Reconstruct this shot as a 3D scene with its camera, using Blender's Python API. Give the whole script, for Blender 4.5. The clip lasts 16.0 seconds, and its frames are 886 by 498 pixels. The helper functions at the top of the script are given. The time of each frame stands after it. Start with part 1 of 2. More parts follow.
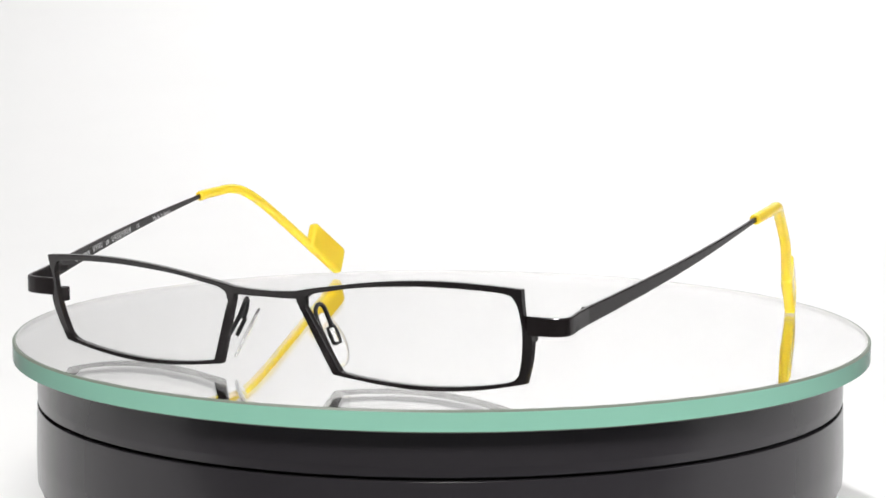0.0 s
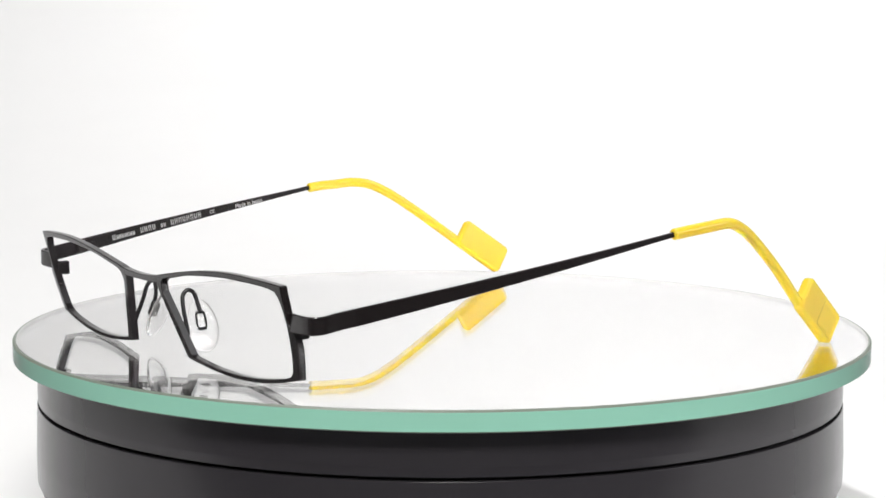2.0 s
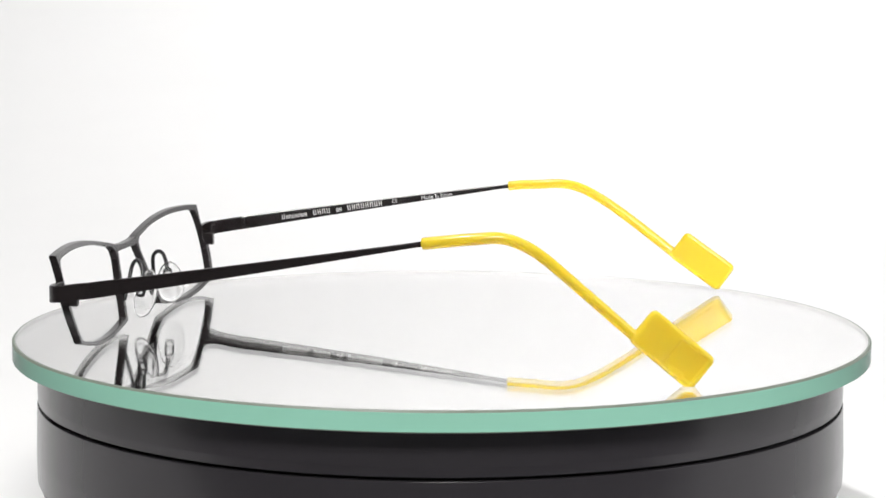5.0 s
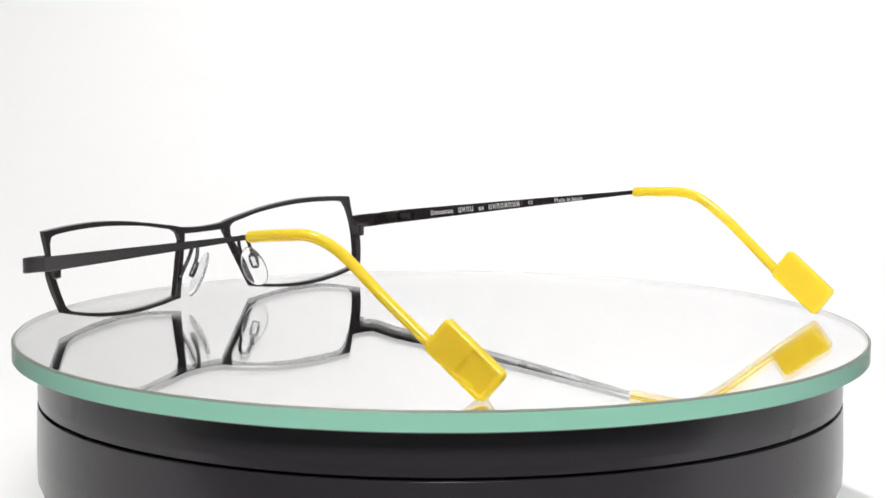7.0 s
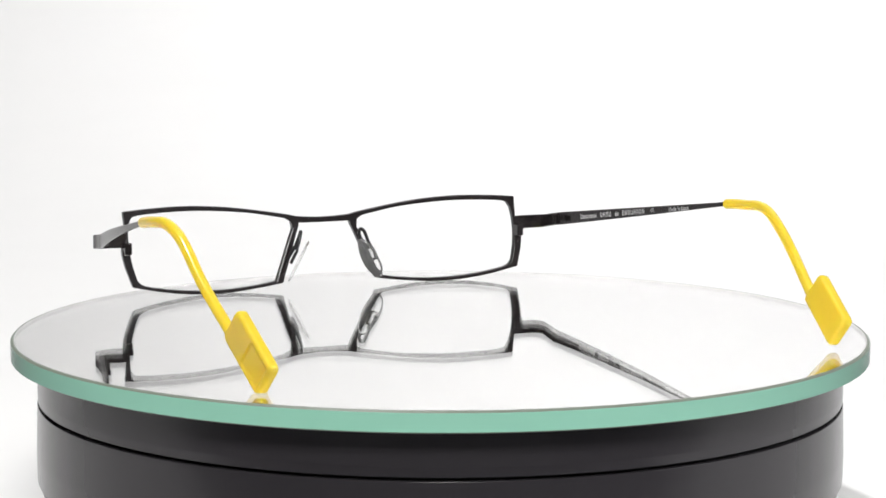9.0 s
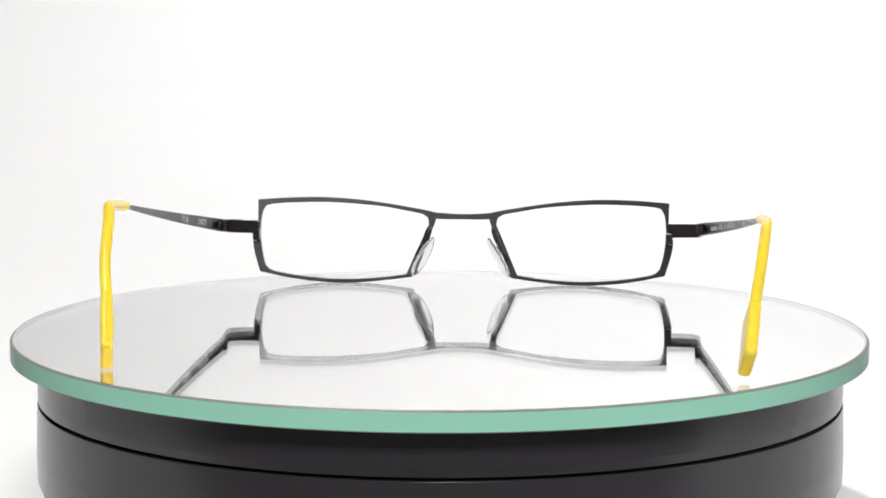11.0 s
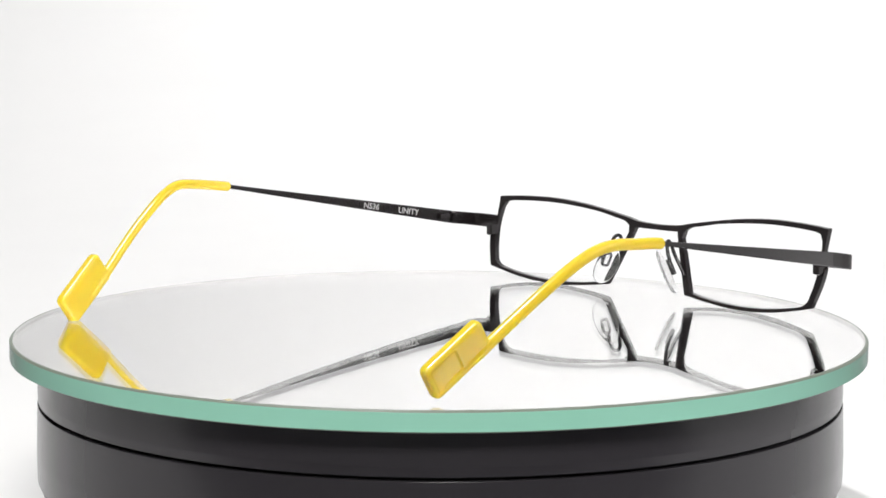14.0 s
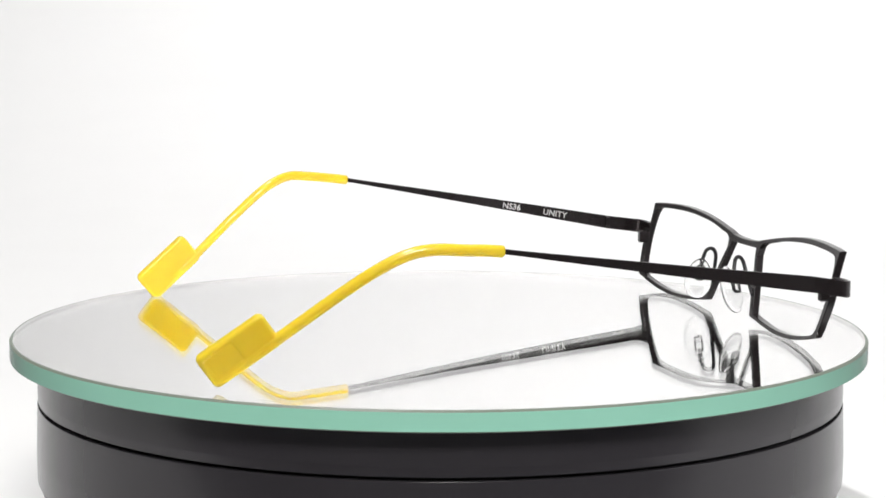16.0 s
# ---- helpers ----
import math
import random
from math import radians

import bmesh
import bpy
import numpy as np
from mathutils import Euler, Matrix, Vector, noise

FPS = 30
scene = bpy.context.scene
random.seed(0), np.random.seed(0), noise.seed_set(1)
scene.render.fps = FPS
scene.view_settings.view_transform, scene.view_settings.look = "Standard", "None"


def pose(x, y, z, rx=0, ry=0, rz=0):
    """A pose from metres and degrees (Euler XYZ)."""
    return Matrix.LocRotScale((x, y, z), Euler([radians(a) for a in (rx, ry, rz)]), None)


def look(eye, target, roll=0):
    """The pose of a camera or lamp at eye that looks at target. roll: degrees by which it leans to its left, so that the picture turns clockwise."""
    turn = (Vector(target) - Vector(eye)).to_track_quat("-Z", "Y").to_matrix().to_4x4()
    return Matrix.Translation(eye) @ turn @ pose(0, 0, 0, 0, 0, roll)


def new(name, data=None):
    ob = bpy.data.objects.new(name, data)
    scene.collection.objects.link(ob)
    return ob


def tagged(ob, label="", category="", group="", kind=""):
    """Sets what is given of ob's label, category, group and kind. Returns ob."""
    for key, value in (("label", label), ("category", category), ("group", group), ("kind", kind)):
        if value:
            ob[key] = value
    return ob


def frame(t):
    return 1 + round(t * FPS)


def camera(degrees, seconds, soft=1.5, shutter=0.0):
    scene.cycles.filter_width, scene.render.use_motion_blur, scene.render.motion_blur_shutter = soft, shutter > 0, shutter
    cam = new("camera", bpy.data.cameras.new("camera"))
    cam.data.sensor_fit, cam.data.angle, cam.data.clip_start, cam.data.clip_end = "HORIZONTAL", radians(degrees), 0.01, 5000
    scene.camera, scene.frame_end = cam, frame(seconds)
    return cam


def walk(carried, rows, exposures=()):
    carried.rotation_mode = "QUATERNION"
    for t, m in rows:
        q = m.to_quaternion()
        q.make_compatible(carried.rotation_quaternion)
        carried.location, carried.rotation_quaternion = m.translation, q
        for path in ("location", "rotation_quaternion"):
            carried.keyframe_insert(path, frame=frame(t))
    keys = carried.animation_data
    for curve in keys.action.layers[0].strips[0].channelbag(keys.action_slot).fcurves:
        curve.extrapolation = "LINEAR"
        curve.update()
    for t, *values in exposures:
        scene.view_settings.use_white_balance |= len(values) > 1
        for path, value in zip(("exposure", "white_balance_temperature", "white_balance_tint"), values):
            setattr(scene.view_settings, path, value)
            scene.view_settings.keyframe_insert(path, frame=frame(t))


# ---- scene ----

# One unit in the plans below is a millimetre.
MM = 0.001
AXIS_X = -0.0005

# Turntable angle over time, in degrees.
TURN = [(0.0, -0.26), (0.5, -7.3), (1.0, -14.38), (1.5, -21.35), (2.0, -28.35), (2.5, -35.38), (3.0, -42.65), (3.5, -49.71), (4.0, -56.77),
        (6.5, -92.85), (7.0, -99.95), (7.5, -107.04), (8.0, -114.13), (8.5, -121.36), (9.0, -128.48), (11.5, -164.37), (12.0, -171.4),
        (12.5, -178.58), (13.0, -185.65), (13.5, -192.81), (14.0, -199.81), (14.5, -206.85), (15.0, -213.78), (15.5, -220.81), (16.0, -227.84)]


def turned(t):
    return float(np.interp(t, [a for a, b in TURN], [b for a, b in TURN]))


# ---- camera ----
cam = camera(24.89, 16.0, soft=1.6)
eye = Vector((0, -0.5353, 0.0866))
aim = eye + Vector((math.sin(radians(0.012)) * math.cos(radians(6.991)), math.cos(radians(6.991)), -math.sin(radians(6.991))))
stand = look(eye, aim, 0.142)
walk(cam, [(0, stand), (16, stand)])

# ---- light ----
world = bpy.data.worlds.new("studio")
scene.world = world
world.use_nodes = True
world.node_tree.nodes["Background"].inputs["Color"].default_value = (1.0, 0.985, 0.98, 1)
world.node_tree.nodes["Background"].inputs["Strength"].default_value = 0.14


def softbox(name, place, target, size, size_y, power, colour=(1, 1, 1)):
    data = bpy.data.lights.new(name, "AREA")
    data.shape, data.size, data.size_y, data.energy, data.color = "RECTANGLE", size, size_y, power, colour
    ob = new(name, data)
    ob.matrix_world = look(place, target)
    return ob


# Added fill from the front, brightens the disc's green edge and the drum.
softbox("front_fill", (0.1, -1.4, 1.05), (0, 0, 0), 0.5, 0.35, 19, (1, 0.985, 0.97))
softbox("side_softbox", (-0.75, -0.4, 3.0), (0, 0, 0), 0.14, 0.14, 54.5)
# Added large soft fill from the right for the drum; the room has no window.
softbox("right_fill", (2.7, -0.7, 1.3), (0, 0, 0), 1.5, 1.5, 24, (0.96, 0.97, 1))
softbox("backdrop_light", (0.64, 0.8, 1.45), (0.5, 1.9, 0.7), 1.4, 0.5, 16.8)
scene.view_settings.exposure = 0.0


# ---- materials ----
def material(name, colour, rough=0.5, metal=0.0, coat=0.0, vary=0.06, scale=300.0, bump=0.0, bump_scale=3000.0, spread=0.05, **more):
    m = bpy.data.materials.new(name)
    m.use_nodes = True
    nt = m.node_tree
    b = nt.nodes["Principled BSDF"]
    b.inputs["Metallic"].default_value = metal
    b.inputs["Coat Weight"].default_value = coat
    for key, value in more.items():
        b.inputs[key.replace("_", " ")].default_value = value
    where = nt.nodes.new("ShaderNodeTexCoord")
    n1, n2 = nt.nodes.new("ShaderNodeTexNoise"), nt.nodes.new("ShaderNodeTexNoise")
    n1.inputs["Scale"].default_value, n2.inputs["Scale"].default_value = scale, scale * 0.13
    n1.inputs["Detail"].default_value = 4
    for n in (n1, n2):
        nt.links.new(where.outputs["Object"], n.inputs["Vector"])
    add = nt.nodes.new("ShaderNodeMath")
    nt.links.new(n1.outputs["Fac"], add.inputs[0])
    nt.links.new(n2.outputs["Fac"], add.inputs[1])
    ramp = nt.nodes.new("ShaderNodeMapRange")
    ramp.inputs["From Min"].default_value, ramp.inputs["From Max"].default_value = 0.6, 1.4
    nt.links.new(add.outputs[0], ramp.inputs["Value"])
    mix = nt.nodes.new("ShaderNodeMix")
    mix.data_type = "RGBA"
    lo = [c * (1 - vary) for c in colour]
    hi = [min(1, c * (1 + vary)) for c in colour]
    mix.inputs["A"].default_value, mix.inputs["B"].default_value = (*lo, 1), (*hi, 1)
    nt.links.new(ramp.outputs[0], mix.inputs["Factor"])
    nt.links.new(mix.outputs["Result"], b.inputs["Base Color"])
    r = nt.nodes.new("ShaderNodeMapRange")
    r.inputs["To Min"].default_value, r.inputs["To Max"].default_value = max(0, rough - spread), min(1, rough + spread)
    nt.links.new(n1.outputs["Fac"], r.inputs["Value"])
    nt.links.new(r.outputs[0], b.inputs["Roughness"])
    if bump:
        n3 = nt.nodes.new("ShaderNodeTexNoise")
        n3.inputs["Scale"].default_value = bump_scale
        nt.links.new(where.outputs["Object"], n3.inputs["Vector"])
        bp = nt.nodes.new("ShaderNodeBump")
        bp.inputs["Strength"].default_value, bp.inputs["Distance"].default_value = bump, 0.0001
        nt.links.new(n3.outputs["Fac"], bp.inputs["Height"])
        nt.links.new(bp.outputs[0], b.inputs["Normal"])
    return m


def clear(name, colour, rough, ior, through_part=1.0):
    m = bpy.data.materials.new(name)
    m.use_nodes = True
    b = m.node_tree.nodes["Principled BSDF"]
    b.inputs["Base Color"].default_value = (*colour, 1)
    b.inputs["Roughness"].default_value = rough
    b.inputs["IOR"].default_value = ior
    b.inputs["Transmission Weight"].default_value = through_part
    return m


PAPER = material("white_paper", (0.86, 0.855, 0.85), 0.8, vary=0.01, scale=20, bump=0.05, bump_scale=800)
BLACK_METAL = material("black_satin_metal", (0.0145, 0.0112, 0.0118), 0.23, coat=0.0, Specular_IOR_Level=0.5, vary=0.15, scale=900, bump=0.006, bump_scale=6000)
BLACK_WIRE = material("black_wire", (0.015, 0.014, 0.015), 0.25, vary=0.1)
YELLOW = material("yellow_acetate", (0.81, 0.6, 0.045), 0.18, coat=0.0, vary=0.05, scale=180, Subsurface_Weight=0.7, Subsurface_Scale=1.0, Subsurface_Radius=(0.0034, 0.0028, 0.0006))
SILVER = material("screw_steel", (0.7, 0.69, 0.67), 0.25, metal=1.0)
DARK_METAL = material("dark_metal", (0.1, 0.095, 0.095), 0.3, metal=1.0)
PRINT = material("grey_print", (0.52, 0.52, 0.52), 0.5, vary=0.05)
SILICONE = clear("clear_silicone", (0.98, 0.98, 0.98), 0.05, 1.3, 0.96)
GLASS = clear("clear_glass", (0.998, 0.998, 0.994), 0.0, 1.52)
MIRROR = material("silvering", (0.985, 0.98, 0.972), 0.01, metal=1.0, vary=0.0, spread=0.0)
# Bright green stands in for light carried through the glass; coat tint dims the ends.
GREEN_EDGE = material("green_glass_edge", (0.48, 0.99, 0.755), 0.3, coat=1.0, vary=0.04, scale=60, spread=0.02, Specular_IOR_Level=0.2, Coat_IOR=1.03, Coat_Tint=(0.71, 0.71, 0.71, 1), Coat_Roughness=0.1)
ARRIS = material("ground_glass_arris", (0.2, 0.235, 0.19), 0.4, vary=0.06, scale=200, Specular_IOR_Level=0.3)
BLACK_PLASTIC = material("black_plastic", (0.033, 0.0305, 0.0345), 0.21, vary=0.06, scale=40, spread=0.02, Specular_IOR_Level=0.36, bump=0.01, bump_scale=2500)
STUDIO_WALL = material("grey_wall_paint", (0.5, 0.495, 0.49), 0.8, vary=0.05, scale=5)
STUDIO_FLOOR = material("dark_paint", (0.06, 0.06, 0.062), 0.7, vary=0.15, scale=4)
DARK_GAP = material("dark_recess", (0.006, 0.006, 0.006), 0.7)


FROST = material("frosted_glass", (0.36, 0.355, 0.355), 0.6, vary=0.04, scale=200)
OPEN_SIDE = bpy.data.materials.new("clear_side")
OPEN_SIDE.use_nodes = True
OPEN_SIDE.node_tree.nodes.remove(OPEN_SIDE.node_tree.nodes["Principled BSDF"])
OPEN_SIDE.node_tree.links.new(OPEN_SIDE.node_tree.nodes.new("ShaderNodeBsdfTransparent").outputs[0], OPEN_SIDE.node_tree.nodes["Material Output"].inputs["Surface"])


# ---- mesh helpers ----
def part(name, bm, mat, parent, label="", bevel=0.0, smooth=False, creased=False):
    bmesh.ops.recalc_face_normals(bm, faces=bm.faces)
    mesh = bpy.data.meshes.new(name)
    bm.to_mesh(mesh)
    bm.free()
    for m in mat if isinstance(mat, (list, tuple)) else [mat]:
        mesh.materials.append(m)
    if smooth:
        mesh.shade_smooth()
    if creased:
        mesh.set_sharp_from_angle(angle=radians(32))
    ob = new(name, mesh)
    ob.parent = parent
    if bevel:
        mod = ob.modifiers.new("rounded", "BEVEL")
        mod.width, mod.segments, mod.limit_method, mod.angle_limit = bevel, 2, "ANGLE", radians(40)
        mod.harden_normals = False
    return tagged(ob, label) if label else ob


def loft(bm, rings, closed_ends=True, loop=False, mat=0):
    """Quads between rings of equal count."""
    vs = [[bm.verts.new(p) for p in ring] for ring in rings]
    n = len(vs[0])
    pairs = list(zip(vs, vs[1:])) + ([(vs[-1], vs[0])] if loop else [])
    for a, b in pairs:
        for i in range(n):
            f = bm.faces.new((a[i], a[(i + 1) % n], b[(i + 1) % n], b[i]))
            f.smooth, f.material_index = True, mat
    if closed_ends and not loop:
        bm.faces.new(vs[0]), bm.faces.new(vs[-1])
    return vs


def lathe(bm, profile, segments=192, centre=(0, 0), mats=None, smooth=True):
    """Turns a closed outline of (radius, z) round the z axis."""
    line, kinds = [], []
    for i, (a, b) in enumerate(zip(profile, profile[1:] + profile[:1])):
        span = math.hypot(b[0] - a[0], b[1] - a[1])
        near = 0.08 * MM / span if span > 0.5 * MM else 0
        stops = [0, near, 1 - near] if near else [0]
        line += [(a[0] + (b[0] - a[0]) * q, a[1] + (b[1] - a[1]) * q) for q in stops]
        kinds += [mats[i] if mats else 0] * len(stops)
    profile, mats = line, kinds
    vs = [[bm.verts.new((centre[0] + r * math.cos(2 * math.pi * k / segments), centre[1] + r * math.sin(2 * math.pi * k / segments), z)) for r, z in profile] for k in range(segments)]
    n = len(profile)
    for k in range(segments):
        a, b = vs[k], vs[(k + 1) % segments]
        for i in range(n):
            f = bm.faces.new((a[i], a[(i + 1) % n], b[(i + 1) % n], b[i]))
            f.smooth = smooth
            if mats:
                f.material_index = mats[i]


def disc_solid(bm, radius, z0, z1, segments=192, centre=(0, 0)):
    rings = [[(centre[0] + radius * math.cos(2 * math.pi * k / segments), centre[1] + radius * math.sin(2 * math.pi * k / segments), z) for k in range(segments)] for z in (z0, z1)]
    loft(bm, rings)


def tube(bm, points, radii, sides=14, flat=1.0):
    """A tube of round section along points; flat squeezes it across."""
    pts = [Vector(p) for p in points]
    rings = []
    for i, p in enumerate(pts):
        d = (pts[min(i + 1, len(pts) - 1)] - pts[max(i - 1, 0)]).normalized()
        side = d.cross(Vector((0, 0, 1)))
        side = side.normalized() if side.length > 1e-4 else Vector((1, 0, 0))
        if rings and side.dot(last) < 0:
            side = -side
        last = side
        up = side.cross(d).normalized()
        r = radii[i] if isinstance(radii, (list, tuple)) else radii
        rings.append([p + side * (r * flat * math.cos(2 * math.pi * k / sides)) + up * (r * math.sin(2 * math.pi * k / sides)) for k in range(sides)])
    loft(bm, rings)


def smooth_path(points, n):
    """Catmull-Rom through the points."""
    pts = [Vector(p) for p in points]
    out = []
    for i in range(len(pts) - 1):
        a, b, c, d = pts[max(i - 1, 0)], pts[i], pts[i + 1], pts[min(i + 2, len(pts) - 1)]
        for k in range(n):
            t = k / n
            out.append(0.5 * (2 * b + (c - a) * t + (2 * a - 5 * b + 4 * c - d) * t * t + (3 * b - a - 3 * c + d) * t ** 3))
    return out + [pts[-1]]


def box(bm, centre, size, turn=None):
    m = Matrix.Translation(centre) @ (turn.to_4x4() if turn else Matrix()) @ Matrix.Diagonal((*size, 1))
    bmesh.ops.create_cube(bm, size=1, matrix=m)


# ---- studio sweep ----
FLOOR_Z = -0.06


def build_backdrop():
    bm = bmesh.new()
    line = [(-0.16, FLOOR_Z), (0.2, FLOOR_Z), (0.5, FLOOR_Z)]
    line += [(0.7 + 1.5 * math.sin(a), FLOOR_Z + 1.5 - 1.5 * math.cos(a)) for a in [radians(k * 3) for k in range(31)]]
    line += [(2.2, 2.2), (2.2, 3.0)]
    front = [[(x, y, z) for x in (-1.35, 1.35)] for y, z in line]
    vs = [[bm.verts.new(p) for p in row] for row in front]
    for a, b in zip(vs, vs[1:]):
        bm.faces.new((a[0], a[1], b[1], b[0])).smooth = True
    ob = part("backdrop", bm, PAPER, None, smooth=True)
    mod = ob.modifiers.new("thick", "SOLIDIFY")
    mod.thickness, mod.offset = 0.004, -1
    tagged(ob, "white seamless paper sweep, brightly lit", "backdrop", kind="structure")


build_backdrop()


def build_studio_floor():
    bm = bmesh.new()
    box(bm, (0, 0, -0.83), (7, 8, 0.06))
    tagged(part("studio_floor", bm, STUDIO_FLOOR, None), "dark grey studio floor", "floor", kind="structure")
    for name, place, size in (("wall_north", (0, 3.45, 1.35), (6.6, 0.1, 4.3)), ("wall_south", (0, -3.45, 1.35), (6.6, 0.1, 4.3)),
                              ("wall_east", (3.35, 0, 1.35), (0.1, 6.8, 4.3)), ("wall_west", (-3.35, 0, 1.35), (0.1, 6.8, 4.3))):
        bm = bmesh.new()
        box(bm, place, size)
        tagged(part(name, bm, STUDIO_WALL, None), "plain grey painted studio wall", "wall", kind="structure")
    bm = bmesh.new()
    box(bm, (0, 0, 3.55), (6.8, 7.0, 0.1))
    tagged(part("ceiling", bm, STUDIO_WALL, None), "plain grey painted studio ceiling", "ceiling", kind="structure")
    bm = bmesh.new()
    box(bm, (0, 1.07, FLOOR_Z - 0.025), (2.8, 2.44, 0.035))
    for x in (-1.3, 1.3):
        for y in (-0.05, 2.1):
            box(bm, (x, y, FLOOR_Z - 0.4), (0.06, 0.06, 0.72))
    tagged(part("shooting_table", bm, STUDIO_FLOOR, None, bevel=0.002), "plain dark table under the paper sweep", "table", kind="structure")


build_studio_floor()


# ---- turntable ----
def build_turntable():
    base = new("turntable")
    base.location = (AXIS_X, 0, FLOOR_Z)
    tagged(base, "black plastic display turntable with a grooved drum", "turntable")
    bm = bmesh.new()
    lathe(bm, [(60 * MM, 0), (99 * MM, 0), (100.2 * MM, 1.2 * MM), (106.6 * MM, 21.2 * MM), (106.2 * MM, 21.9 * MM), (60 * MM, 21.9 * MM)])
    part("foot", bm, BLACK_PLASTIC, base, bevel=0.0006)
    bm = bmesh.new()
    lathe(bm, [(60 * MM, 21.9 * MM), (104.5 * MM, 21.9 * MM), (104.5 * MM, 22.5 * MM), (60 * MM, 22.5 * MM)])
    part("seam", bm, DARK_GAP, base, "dark sunk seam")
    bm = bmesh.new()
    lathe(bm, [(60 * MM, 22.5 * MM), (106.9 * MM, 22.5 * MM), (107.4 * MM, 23.0 * MM), (107.5 * MM, 30 * MM), (107.1 * MM, 42.8 * MM), (107.0 * MM, 42.9 * MM), (60 * MM, 42.9 * MM)])
    drum = part("drum", bm, BLACK_PLASTIC, base, "satin black plastic drum")
    bm = bmesh.new()
    lathe(bm, [(60 * MM, 42.9 * MM), (104.8 * MM, 42.9 * MM), (104.8 * MM, 43.7 * MM), (106.9 * MM, 43.8 * MM), (107.0 * MM, 46 * MM), (106.8 * MM, 53.9 * MM), (106.0 * MM, 54.8 * MM), (60 * MM, 54.8 * MM)],
          mats=[1, 1, 0, 0, 0, 0, 0, 0])
    part("platter", bm, [BLACK_PLASTIC, DARK_GAP], drum, bevel=0.0003)
    return base, drum


turntable, drum = build_turntable()


def build_glass_disc():
    disc = new("glass_disc")
    tagged(disc, "round mirror-backed glass disc with a green edge", "glass disc")
    c = (0.34 * MM, 0.25 * MM)
    bm = bmesh.new()
    disc_solid(bm, 112.6 * MM, -4.75 * MM, 0.0, centre=c)
    bm.normal_update()
    for f in bm.faces:
        f.smooth = False
        f.material_index = 0 if abs(f.normal.z) > 0.5 else 1
    plate = part("glass", bm, [GLASS, OPEN_SIDE], disc, "clear glass plate")
    plate.visible_shadow = False
    bm = bmesh.new()
    disc_solid(bm, 112.6 * MM, -5.0 * MM, -4.85 * MM, centre=c)
    for f in bm.faces:
        f.smooth = False
    part("silvering", bm, MIRROR, disc, "silvered mirror backing")
    bm = bmesh.new()
    disc_solid(bm, 112.6 * MM, -5.18 * MM, -5.02 * MM, centre=c)
    for f in bm.faces:
        f.smooth = False
    part("backing_paint", bm, STUDIO_FLOOR, disc, "dark grey backing paint")
    bm = bmesh.new()
    lathe(bm, [(112.65 * MM, -5.0 * MM), (113.0 * MM, -5.0 * MM), (113.5 * MM, -4.7 * MM), (113.5 * MM, -0.45 * MM), (113.05 * MM, -0.02 * MM), (112.65 * MM, -0.02 * MM)], centre=c,
          mats=[1, 1, 0, 1, 1, 2])
    part("edge", bm, [GREEN_EDGE, ARRIS, FROST], disc, "pale green ground glass edge")
    return disc


glass_disc = build_glass_disc()


# ---- eyeglasses: x across the front, y towards the ears, z up from the glass ----
def front_y(x, z):
    return -3.6 + 8.8e-4 * x * x + 0.263 * (25.4 - z)


def resample(points, n):
    pts = [Vector((x, z, 0)) for x, z in points]
    pts = smooth_path(pts, 6)
    run = [0.0]
    for a, b in zip(pts, pts[1:]):
        run.append(run[-1] + (b - a).length)
    out = []
    for k in range(n):
        s = run[-1] * k / n
        out.append((float(np.interp(s, run, [p.x for p in pts])), float(np.interp(s, run, [p.y for p in pts]))))
    return out


RIM_OUT = [
    [(8.5, 21.5), (11.5, 22.2), (15, 22.8), (22.3, 24.0), (29.5, 25.0), (36.8, 25.7), (44, 26.05), (51.2, 26.0), (58.4, 25.7), (64, 25.3)],
    [(64, 25.3), (63.85, 21), (63.9, 17.0), (65.2, 14.3), (64.6, 9.6), (62.7, 3.5)],
    [(62.7, 3.5), (59.6, 2.8), (53.3, 1.5), (46.1, 0.5), (38.9, 0.05), (31.7, 0.15), (24.6, 0.75), (19.2, 1.4), (15.2, 1.95)],
    [(15.2, 1.95), (13.4, 6.3), (11.5, 11.1), (9.8, 15.5), (8.4, 19.2), (8.5, 21.5)]]
RIM_IN = [
    [(10.5, 17.9), (10.55, 19.4), (11.6, 20.7), (13.6, 21.35), (16.8, 21.9), (24, 23.2), (33.1, 24.1), (42.1, 24.6), (51.1, 24.55), (58.3, 24.2), (61, 23.8), (62.2, 22.9), (62.5, 21.8)],
    [(62.5, 21.8), (62.9, 19.2), (63.0, 14.8), (62.3, 9.6), (61.2, 5.4)],
    [(61.2, 5.4), (59.7, 4.0), (57, 3.2), (49.7, 2.0), (40.7, 1.2), (31.7, 1.2), (22.8, 1.9), (17.3, 2.75)],
    [(17.3, 2.75), (15.5, 6.7), (13.5, 11.3), (11.75, 15.2), (10.5, 17.9)]]
DEPTH = 1.0


def build_rim(parent, side):
    outer = [p for seg in RIM_OUT for p in resample(seg, 26)]
    inner = [p for seg in RIM_IN for p in resample(seg, 26)]
    rings = []
    for (xo, zo), (xi, zi) in zip(outer, inner):
        rings.append([Vector((side * x, front_y(x, z) + d, z)) * MM for x, z, d in
                      ((xo, zo, -DEPTH), (xi, zi, -DEPTH), (xi, zi, DEPTH), (xo, zo, DEPTH))])
    bm = bmesh.new()
    loft(bm, rings, loop=True)
    for f in bm.faces:
        f.smooth = False
    return part("rim", bm, BLACK_METAL, parent, bevel=0.00022)


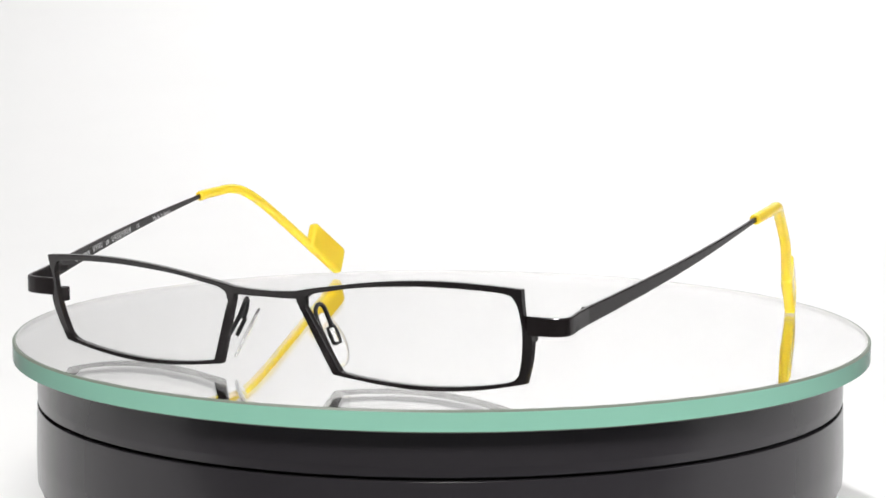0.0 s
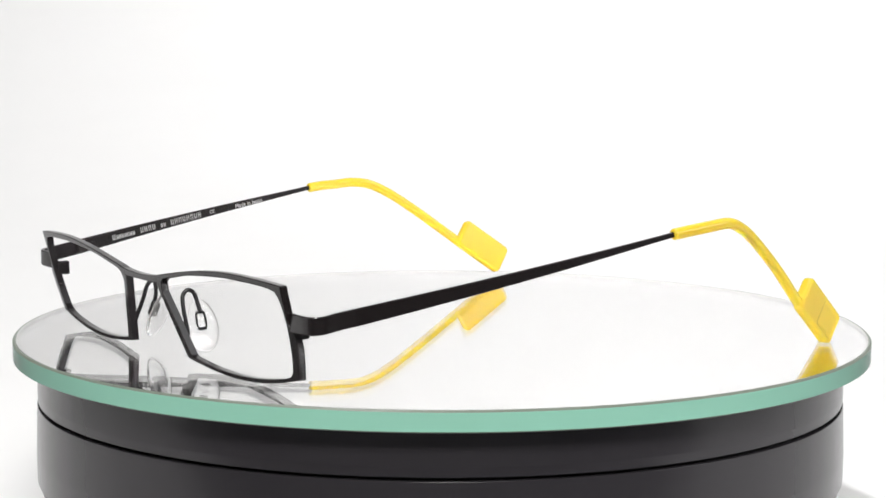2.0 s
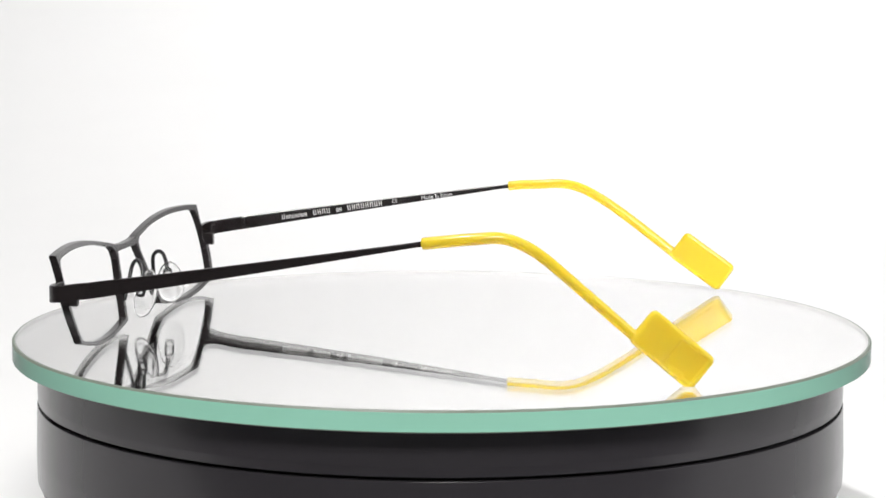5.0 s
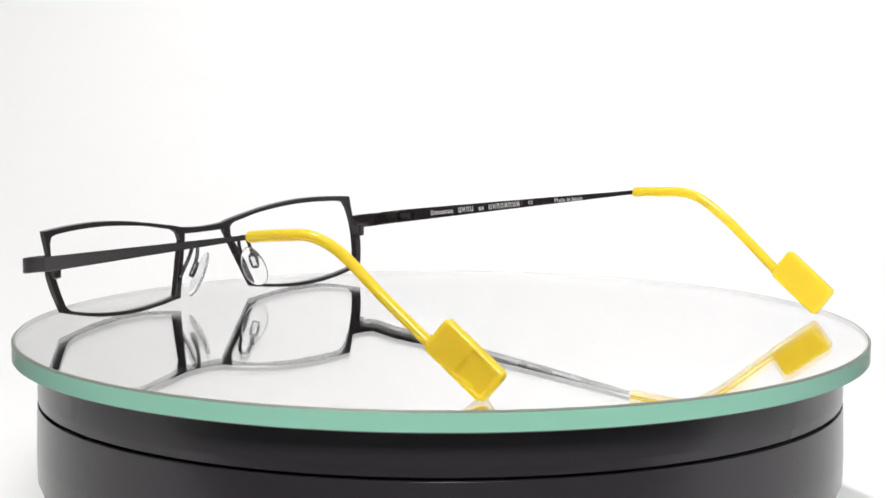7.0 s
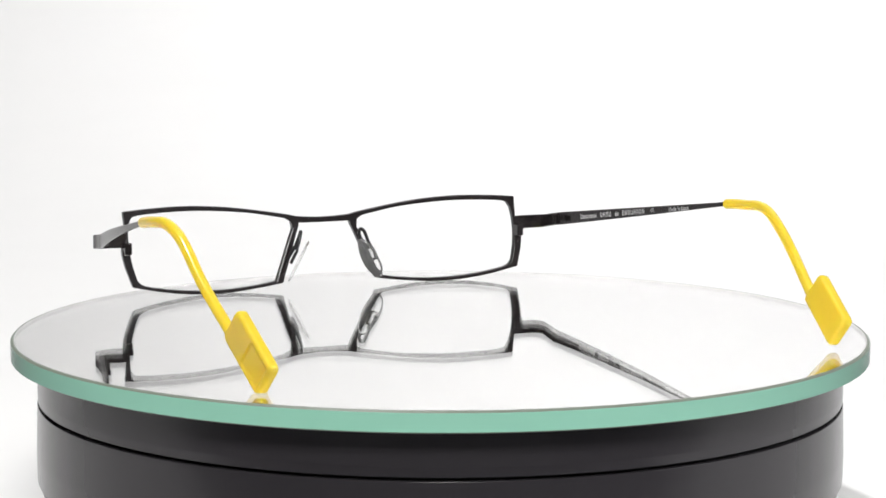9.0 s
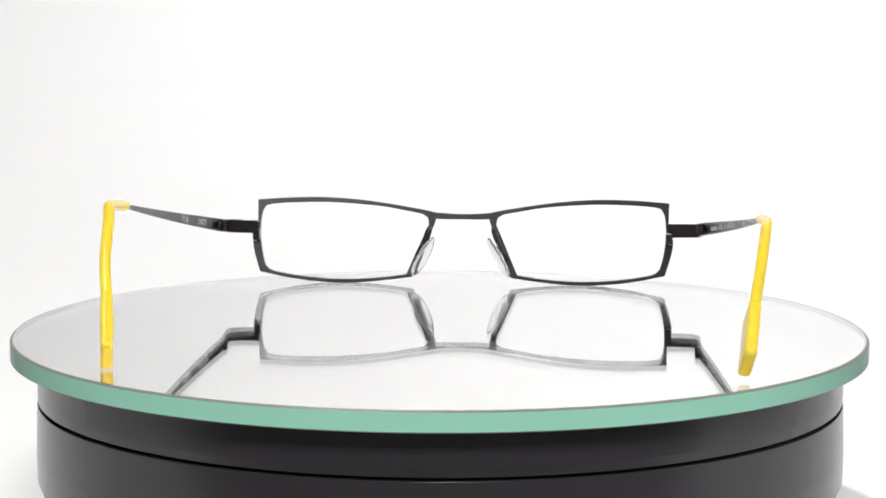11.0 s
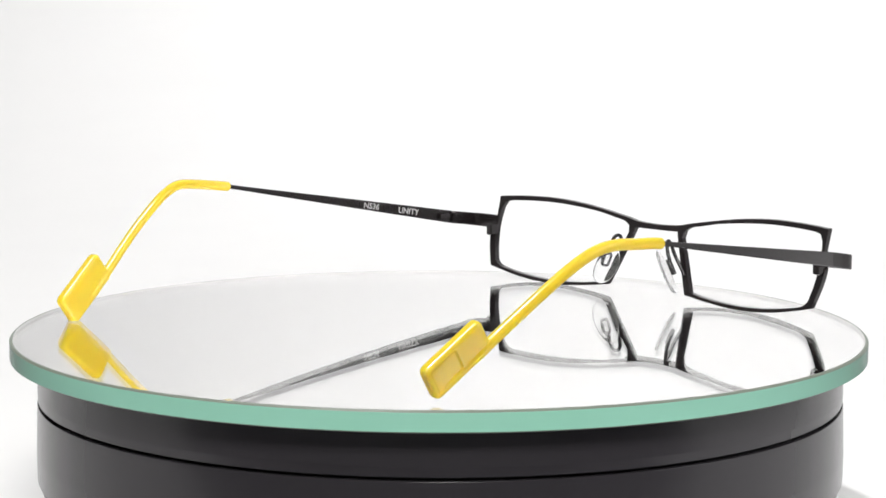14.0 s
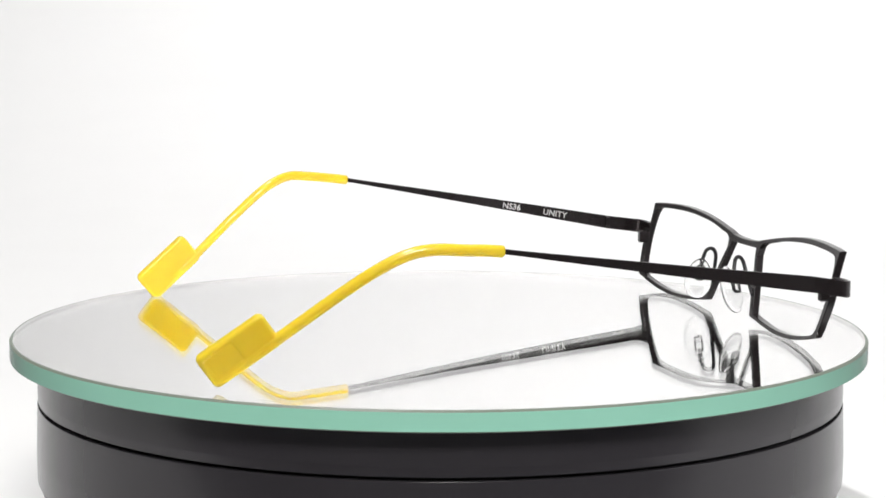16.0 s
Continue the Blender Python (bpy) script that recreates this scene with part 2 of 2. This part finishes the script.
def build_bridge(parent):
    rings = []
    for k in range(21):
        x = -9.6 + 19.2 * k / 20
        top, low = 21.1 + 0.55 * (x / 9.6) ** 2, 19.55 + 0.25 * (abs(x) / 9.6) ** 6
        rings.append([Vector((x, front_y(x, z) + d, z)) * MM for z, d in ((top, -0.97), (low, -0.97), (low, 0.97), (top, 0.97))])
    bm = bmesh.new()
    loft(bm, rings)
    for f in bm.faces:
        f.smooth = False
    return part("bridge", bm, BLACK_METAL, parent, bevel=0.0002)


def strip(path, heights, thick):
    """A flat strip on edge along a path; its section is a rounded slab."""
    bm = bmesh.new()
    rings = []
    for i, p in enumerate(path):
        d = path[min(i + 1, len(path) - 1)] - path[max(i - 1, 0)]
        n = Vector((d.y, -d.x, 0)).normalized()
        h, t = heights[i] / 2, (thick[i] if isinstance(thick, list) else thick) / 2
        c = min(0.22, t * 0.5)
        ring = [(-t, -h + c), (-t + c, -h), (t - c, -h), (t, -h + c), (t, h - c), (t - c, h), (-t + c, h), (-t, h - c)]
        rings.append([(p + n * a + Vector((0, 0, b))) * MM for a, b in ring])
    loft(bm, rings)
    return bm


# Junction of metal and sleeve, sleeve line, and paddle corners (top, far, low) for each temple.
TEMPLES = {
    -1: dict(j=(84.4, 94.5, 30.6), line=[(84.7, 99.0, 31.0), (84.8, 104, 31.2), (84.6, 110.6, 31.5), (83.9, 116.5, 30.5), (82.9, 123.0, 27.4), (81.5, 131.2, 22.1), (79.0, 143.6, 13.1), (78.3, 147.5, 10.2)],
             top=(79.0, 150.5, 17.0), far=(76.9, 165.3, 6.7), low=(75.9, 158.0, 1.3)),
    1: dict(j=(84.2, 94.2, 32.5), line=[(84.4, 99.0, 33.1), (84.5, 105.8, 33.8), (84.0, 112.0, 34.1), (82.9, 117.0, 32.5), (82.0, 122.0, 29.3), (80.7, 130.8, 21.7), (77.7, 141.4, 12.1), (76.6, 145.0, 8.9)],
            top=(76.3, 147.6, 16.3), far=(73.1, 161.3, 4.6), low=(75.2, 153.2, 0.2)),
}


def on_temple(side, y):
    """Centre of the temple's metal at depth y, and its height there."""
    jx, jy, jz = TEMPLES[side]["j"]
    s = (y - 4.0) / (jy - 4.0)
    root = 17.55 if side < 0 else 16.95
    x = 73.7 + (jx - 73.7) * (y - 13.0) / (jy - 13.0) + 1.7 * math.sin(math.pi * min(1, max(0, (y - 13.0) / (jy - 13.0))))
    return Vector((side * x, y, root + (jz - root) * s)), max(1.25, 4.0 - 0.2 * s - 2.7 * max(0.0, (y - 14) / (jy - 14)) ** 1.05)


def build_endpiece(parent, side):
    plan = smooth_path([(63.6, 2.3, 17.0), (67, 2.0, 17.05), (70.6, 2.1, 17.1), (72.6, 2.9, 17.2), (73.45, 4.7, 17.4), (73.4, 8.4, 18.0), (73.65, 12.6, 18.6)], 10)
    end, _ = on_temple(side, 12.6)
    path = [Vector((side * p.x, p.y, p.z + (end.z - 18.6) * max(0, p.y - 4) / 8.6)) for p in plan]
    ob = part("endpiece", strip(path, [4.25 - 0.3 * i / len(path) for i in range(len(path))], 1.1), BLACK_METAL, parent, creased=True)
    bm = bmesh.new()
    box(bm, Vector((side * 63.9, 4.6, 14.9)) * MM, (2.1 * MM, 3.4 * MM, 3.5 * MM))
    part("rim_lock", bm, BLACK_METAL, ob, bevel=0.00025)
    bm = bmesh.new()
    tube(bm, [Vector((side * 64.2, 5.6, z)) * MM for z in (13.0, 13.6)], 0.6 * MM)
    part("lock_screw", bm, SILVER, ob)
    return ob


def lettering(name, text, side, y, size, parent, shift=0.0, bold=0.012):
    """Flat printed letters on the inner face of a temple; reads from inside."""
    curve = bpy.data.curves.new(name, "FONT")
    curve.body, curve.size, curve.extrude, curve.resolution_u = text, size * MM, 0.01 * MM, 2
    curve.offset = bold * size * MM
    tmp = new(name, curve)
    bpy.context.view_layer.update()
    mesh = bpy.data.meshes.new_from_object(tmp.evaluated_get(bpy.context.evaluated_depsgraph_get()))
    bpy.data.objects.remove(tmp)
    mesh.materials.clear()
    mesh.materials.append(PRINT)
    ob = new(name, mesh)
    ob.parent = parent
    ob.matrix_local = print_frame(side, y, shift)
    return ob


def print_frame(side, y, shift=0.0, run=6.0):
    """Frame on the inner face: x along the reading direction, y up, z out of the face."""
    a, _ = on_temple(side, y)
    b, _ = on_temple(side, y + run * (1 if side < 0 else -1))
    along = (b - a).normalized()
    out = Vector((-side, 0, 0))
    out = (out - along * out.dot(along)).normalized()
    up = out.cross(along)
    m = Matrix((along, up, out)).transposed().to_4x4()
    m.translation = (a + out * 0.6 + up * shift) * MM
    return m


def bars(name, widths, side, y, tall, parent, shift=0.0):
    """Printed signs, two thin bars and a tie each, in place of a maker's name."""
    bm = bmesh.new()
    x, thin = 0.0, 0.24
    for i, (w, h) in enumerate(widths):
        high = h * tall
        for at in (0.18, 0.66):
            box(bm, Vector((x + w * at + thin / 2, high / 2, 0)) * MM, (thin * MM, high * MM, 0.02 * MM))
        box(bm, Vector((x + w * 0.42 + thin / 2, high * (0.12, 0.5, 0.88)[i % 3], 0)) * MM, (w * 0.48 * MM, thin * 0.9 * MM, 0.016 * MM))
        x += w
    ob = part(name, bm, PRINT, parent, "pale grey printed bars")
    ob.matrix_local = print_frame(side, y, shift)
    return ob


def build_temple(parent, side):
    t = TEMPLES[side]
    ys = [12.65 + (t["j"][1] + 1.5 - 12.65) * k / 40 for k in range(41)]
    path = [on_temple(side, y)[0] for y in ys]
    ob = part("temple", strip(path, [on_temple(side, y)[1] for y in ys], [1.1 - 0.1 * k / 40 for k in range(41)]), BLACK_METAL, parent, "tapered black metal temple", creased=True)
    c, h = on_temple(side, 13.4)
    bm = bmesh.new()
    for z0, z1 in ((-1.45, -0.6), (-0.5, 0.5), (0.6, 1.5)):
        tube(bm, [(c + Vector((-side * 1.15, 0, z))) * MM for z in (z0, z1)], 0.75 * MM, 18)
    box(bm, (c + Vector((-side * 0.62, 2.9, 0.45))) * MM, (0.4 * MM, 5.0 * MM, 1.7 * MM))
    box(bm, (c + Vector((-side * 0.66, -2.0, -0.2))) * MM, (0.4 * MM, 3.6 * MM, 1.8 * MM))
    part("hinge", bm, BLACK_METAL, ob, bevel=0.00015)
    bm = bmesh.new()
    tube(bm, [(c + Vector((-side * 1.15, 0, z))) * MM for z in (1.5, 1.75)], 0.6 * MM, 18)
    part("screw", bm, DARK_METAL, ob, "dark steel hinge screw")
    # sleeve and paddle, one piece of acetate
    pts = [Vector((side * x, y, z)) for x, y, z in [t["j"]] + t["line"]]
    line = smooth_path(pts, 8)
    top, far, low = [Vector((side * x, y, z)) for x, y, z in (t["top"], t["far"], t["low"])]
    u, v = far - top, far - low
    lu, lv = u.length, v.length
    u.normalize()
    n = u.cross(v).normalized()
    if n.x * side < 0:
        n = -n
    v = n.cross(u).normalized() if n.cross(u).dot(far - low) > 0 else u.cross(n).normalized()
    mid = (top + low) / 2 + v * 0.15
    rot = Matrix((u, v, n)).transposed()
    # rounded slab with a shallow pocket in the lower half of its outer face
    hx, hy, hz = lu / 2 + (0.2 if side > 0 else 0.0), lv / 2, 1.5

    def outline(x0, x1, y0, y1, r, z):
        pts = []
        for cx, cy, a0 in ((x1 - r, y1 - r, 0), (x0 + r, y1 - r, 90), (x0 + r, y0 + r, 180), (x1 - r, y0 + r, 270)):
            for k in range(6):
                a = radians(a0 + 18 * k)
                pts.append(Vector((cx + r * math.cos(a), cy + r * math.sin(a), z)) * MM)
        return pts

    rings = [outline(-hx + e, hx - e, -hy + e, hy - e, 1.45 - e * 0.5, z) for e, z in
             [(0.95, -hz), (0.47, -hz + 0.13), (0.13, -hz + 0.47), (0, -hz + 0.95), (0, hz - 0.95), (0.13, hz - 0.47), (0.47, hz - 0.13), (0.95, hz)]]
    pocket = (-0.4, hx - 1.0, -hy + 1.0, hy - 1.0)
    for inset, deep in ((0, 0), (0.12, 0.03), (0.35, 0.18), (0.5, 0.27), (0.8, 0.3)):
        rings.append(outline(pocket[0] + inset, pocket[1] - inset, pocket[2] + inset, pocket[3] - inset, 0.85 - inset * 0.5, hz - deep))
    m = rot.to_4x4()
    m.translation = mid * MM
    bm = bmesh.new()
    loft(bm, [[m @ p for p in ring] for ring in rings])
    bmesh.ops.recalc_face_normals(bm, faces=bm.faces)
    line += [line[-1] + (low + u * -2.0 + v * 1.3 - line[-1]) * (k / 4) for k in (1, 2, 3, 4)]
    radii = [(1.42 - (0.14 if side > 0 else 0.02) * min(1.0, max(0.0, (p.y - 106) / 22))) * MM for p in line]
    radii[0] = 1.15 * MM
    tube(bm, [p * MM for p in line], radii, 20, flat=1.12 if side > 0 else 1.0)
    tip = part("temple_tip", bm, YELLOW, ob, "glossy yellow acetate tip, its flat end with a pocket")
    mod = tip.modifiers.new("one_piece", "REMESH")
    mod.mode, mod.voxel_size, mod.use_smooth_shade = "VOXEL", 0.00017, True
    mod = tip.modifiers.new("polished", "SMOOTH")
    mod.factor, mod.iterations = 0.5, 3
    return ob


def build_nose_pad(parent, side):
    bm = bmesh.new()
    pts = smooth_path([(14.3, 2.4, 7.4), (12.9, 2.6, 9.8), (10.9, 2.9, 13.2), (9.8, 3.3, 16.1), (9.8, 4.5, 17.5), (10.4, 5.9, 16.9), (11.3, 6.6, 14.2), (12.2, 6.7, 12.2)], 6)
    tube(bm, [Vector((side * p.x, p.y, p.z)) * MM for p in pts], 0.54 * MM, 12)
    arm = part("nose_pad_arm", bm, BLACK_WIRE, parent, "thin black wire arm")
    long = Vector((side * 0.46, -0.06, -0.886)).normalized()
    out = Vector((-side * 0.82, 0.38, -0.42))
    out = (out - long * out.dot(long)).normalized()
    cross = out.cross(long)
    bm = bmesh.new()
    c = Vector((side * 12.75, 6.7, 10.3))
    ring = []
    for k in range(24):
        a = 2 * math.pi * k / 24
        sx = math.copysign(abs(math.cos(a)) ** 0.4, math.cos(a)) * 1.05
        sy = math.copysign(abs(math.sin(a)) ** 0.4, math.sin(a)) * 2.1
        ring.append((c + cross * sx + long * sy) * MM)
    tube_ring(bm, ring, out, 0.3 * MM, 0.45 * MM)
    part("pad_box", bm, BLACK_WIRE, arm, "small black metal box")
    # a thin clear plate with a rounded rim
    bm = bmesh.new()
    centre = Vector((side * 12.3, 7.3, 9.2)) + out * 0.85
    section = [(0.0, -0.38), (0.6, -0.38), (0.88, -0.37), (0.95, -0.3), (0.985, -0.17), (1.0, 0.0), (0.985, 0.17), (0.95, 0.3), (0.88, 0.37), (0.6, 0.38), (0.0, 0.38)]
    rings = []
    for r, h in section:
        r = max(r, 0.02)
        rings.append([(centre + cross * (3.8 * r * math.cos(b) * (1 + 0.14 * math.sin(b))) + long * (6.9 * r * math.sin(b)) + out * h) * MM
                      for b in [2 * math.pi * q / 40 for q in range(40)]])
    loft(bm, rings)
    core = bmesh.new()
    box(core, Vector((0, 0, 0)), (1.5 * MM, 3.4 * MM, 0.6 * MM))
    pad = part("nose_pad", bm, SILICONE, arm, "clear silicone nose pad")
    pad.visible_shadow = False
    tab = part("pad_tab", core, SILICONE, arm, bevel=0.0002)
    m = Matrix((cross, long, out)).transposed().to_4x4()
    m.translation = c * MM
    tab.matrix_local = m
    tab.visible_shadow = False
    return arm


def tube_ring(bm, ring, out, width, deep):
    """A closed frame of square section round the points."""
    mid = sum(ring, Vector()) / len(ring)
    rings = []
    for p in ring:
        d = (p - mid).normalized() * width
        rings.append([p - d - out * deep, p + d - out * deep, p + d + out * deep, p - d + out * deep])
    loft(bm, rings, loop=True)


def build_eyeglasses():
    g = new("eyeglasses")
    tagged(g, "black metal rectangular eyeglasses with yellow temple tips on the glass disc", "eyeglasses")
    for side in (-1, 1):
        build_rim(g, side)
    build_bridge(g)
    for side in (-1, 1):
        build_endpiece(g, side)
        build_nose_pad(g, side)
    a, b = build_temple(g, -1), build_temple(g, 1)
    small, cap = (0.95, 0.72), (1.4, 1.0)
    gap = (1.5, 0)
    y = 24.7
    for signs in ([cap] + [small] * 7, [cap] * 4, [small] * 2, [cap] * 8):
        bars("printed_bars", signs, -1, y, 1.55, a, -0.75)
        y += sum(w for w, h in signs) + gap[0]
    lettering("ce_mark", "CE", -1, 58.6, 1.45, a, -0.45)
    lettering("origin_print", "Made in Japan", -1, 67.6, 1.75, a, -0.68)
    lettering("model_print", "NS36", 1, 45.8, 2.6, b, -0.9)
    lettering("name_print", "UNITY", 1, 33.2, 2.6, b, -0.9)
    return g


eyeglasses = build_eyeglasses()


# ---- what moves ----
def motions():
    times = [k * 0.5 for k in range(33)]
    walk(glass_disc, [(t, pose(AXIS_X, 0, 0, 0, 0, turned(t))) for t in times])
    walk(drum, [(t, pose(0, 0, 0, 0, 0, turned(t))) for t in times])
    rows = []
    for t in times:
        a = turned(t)
        p = Matrix.Rotation(radians(a), 3, "Z") @ Vector((-0.03909, -0.0771, 0.0))
        rows.append((t, pose(p.x, p.y, 0.0, 0, 0, a - 27.18)))
    walk(eyeglasses, rows)


motions()
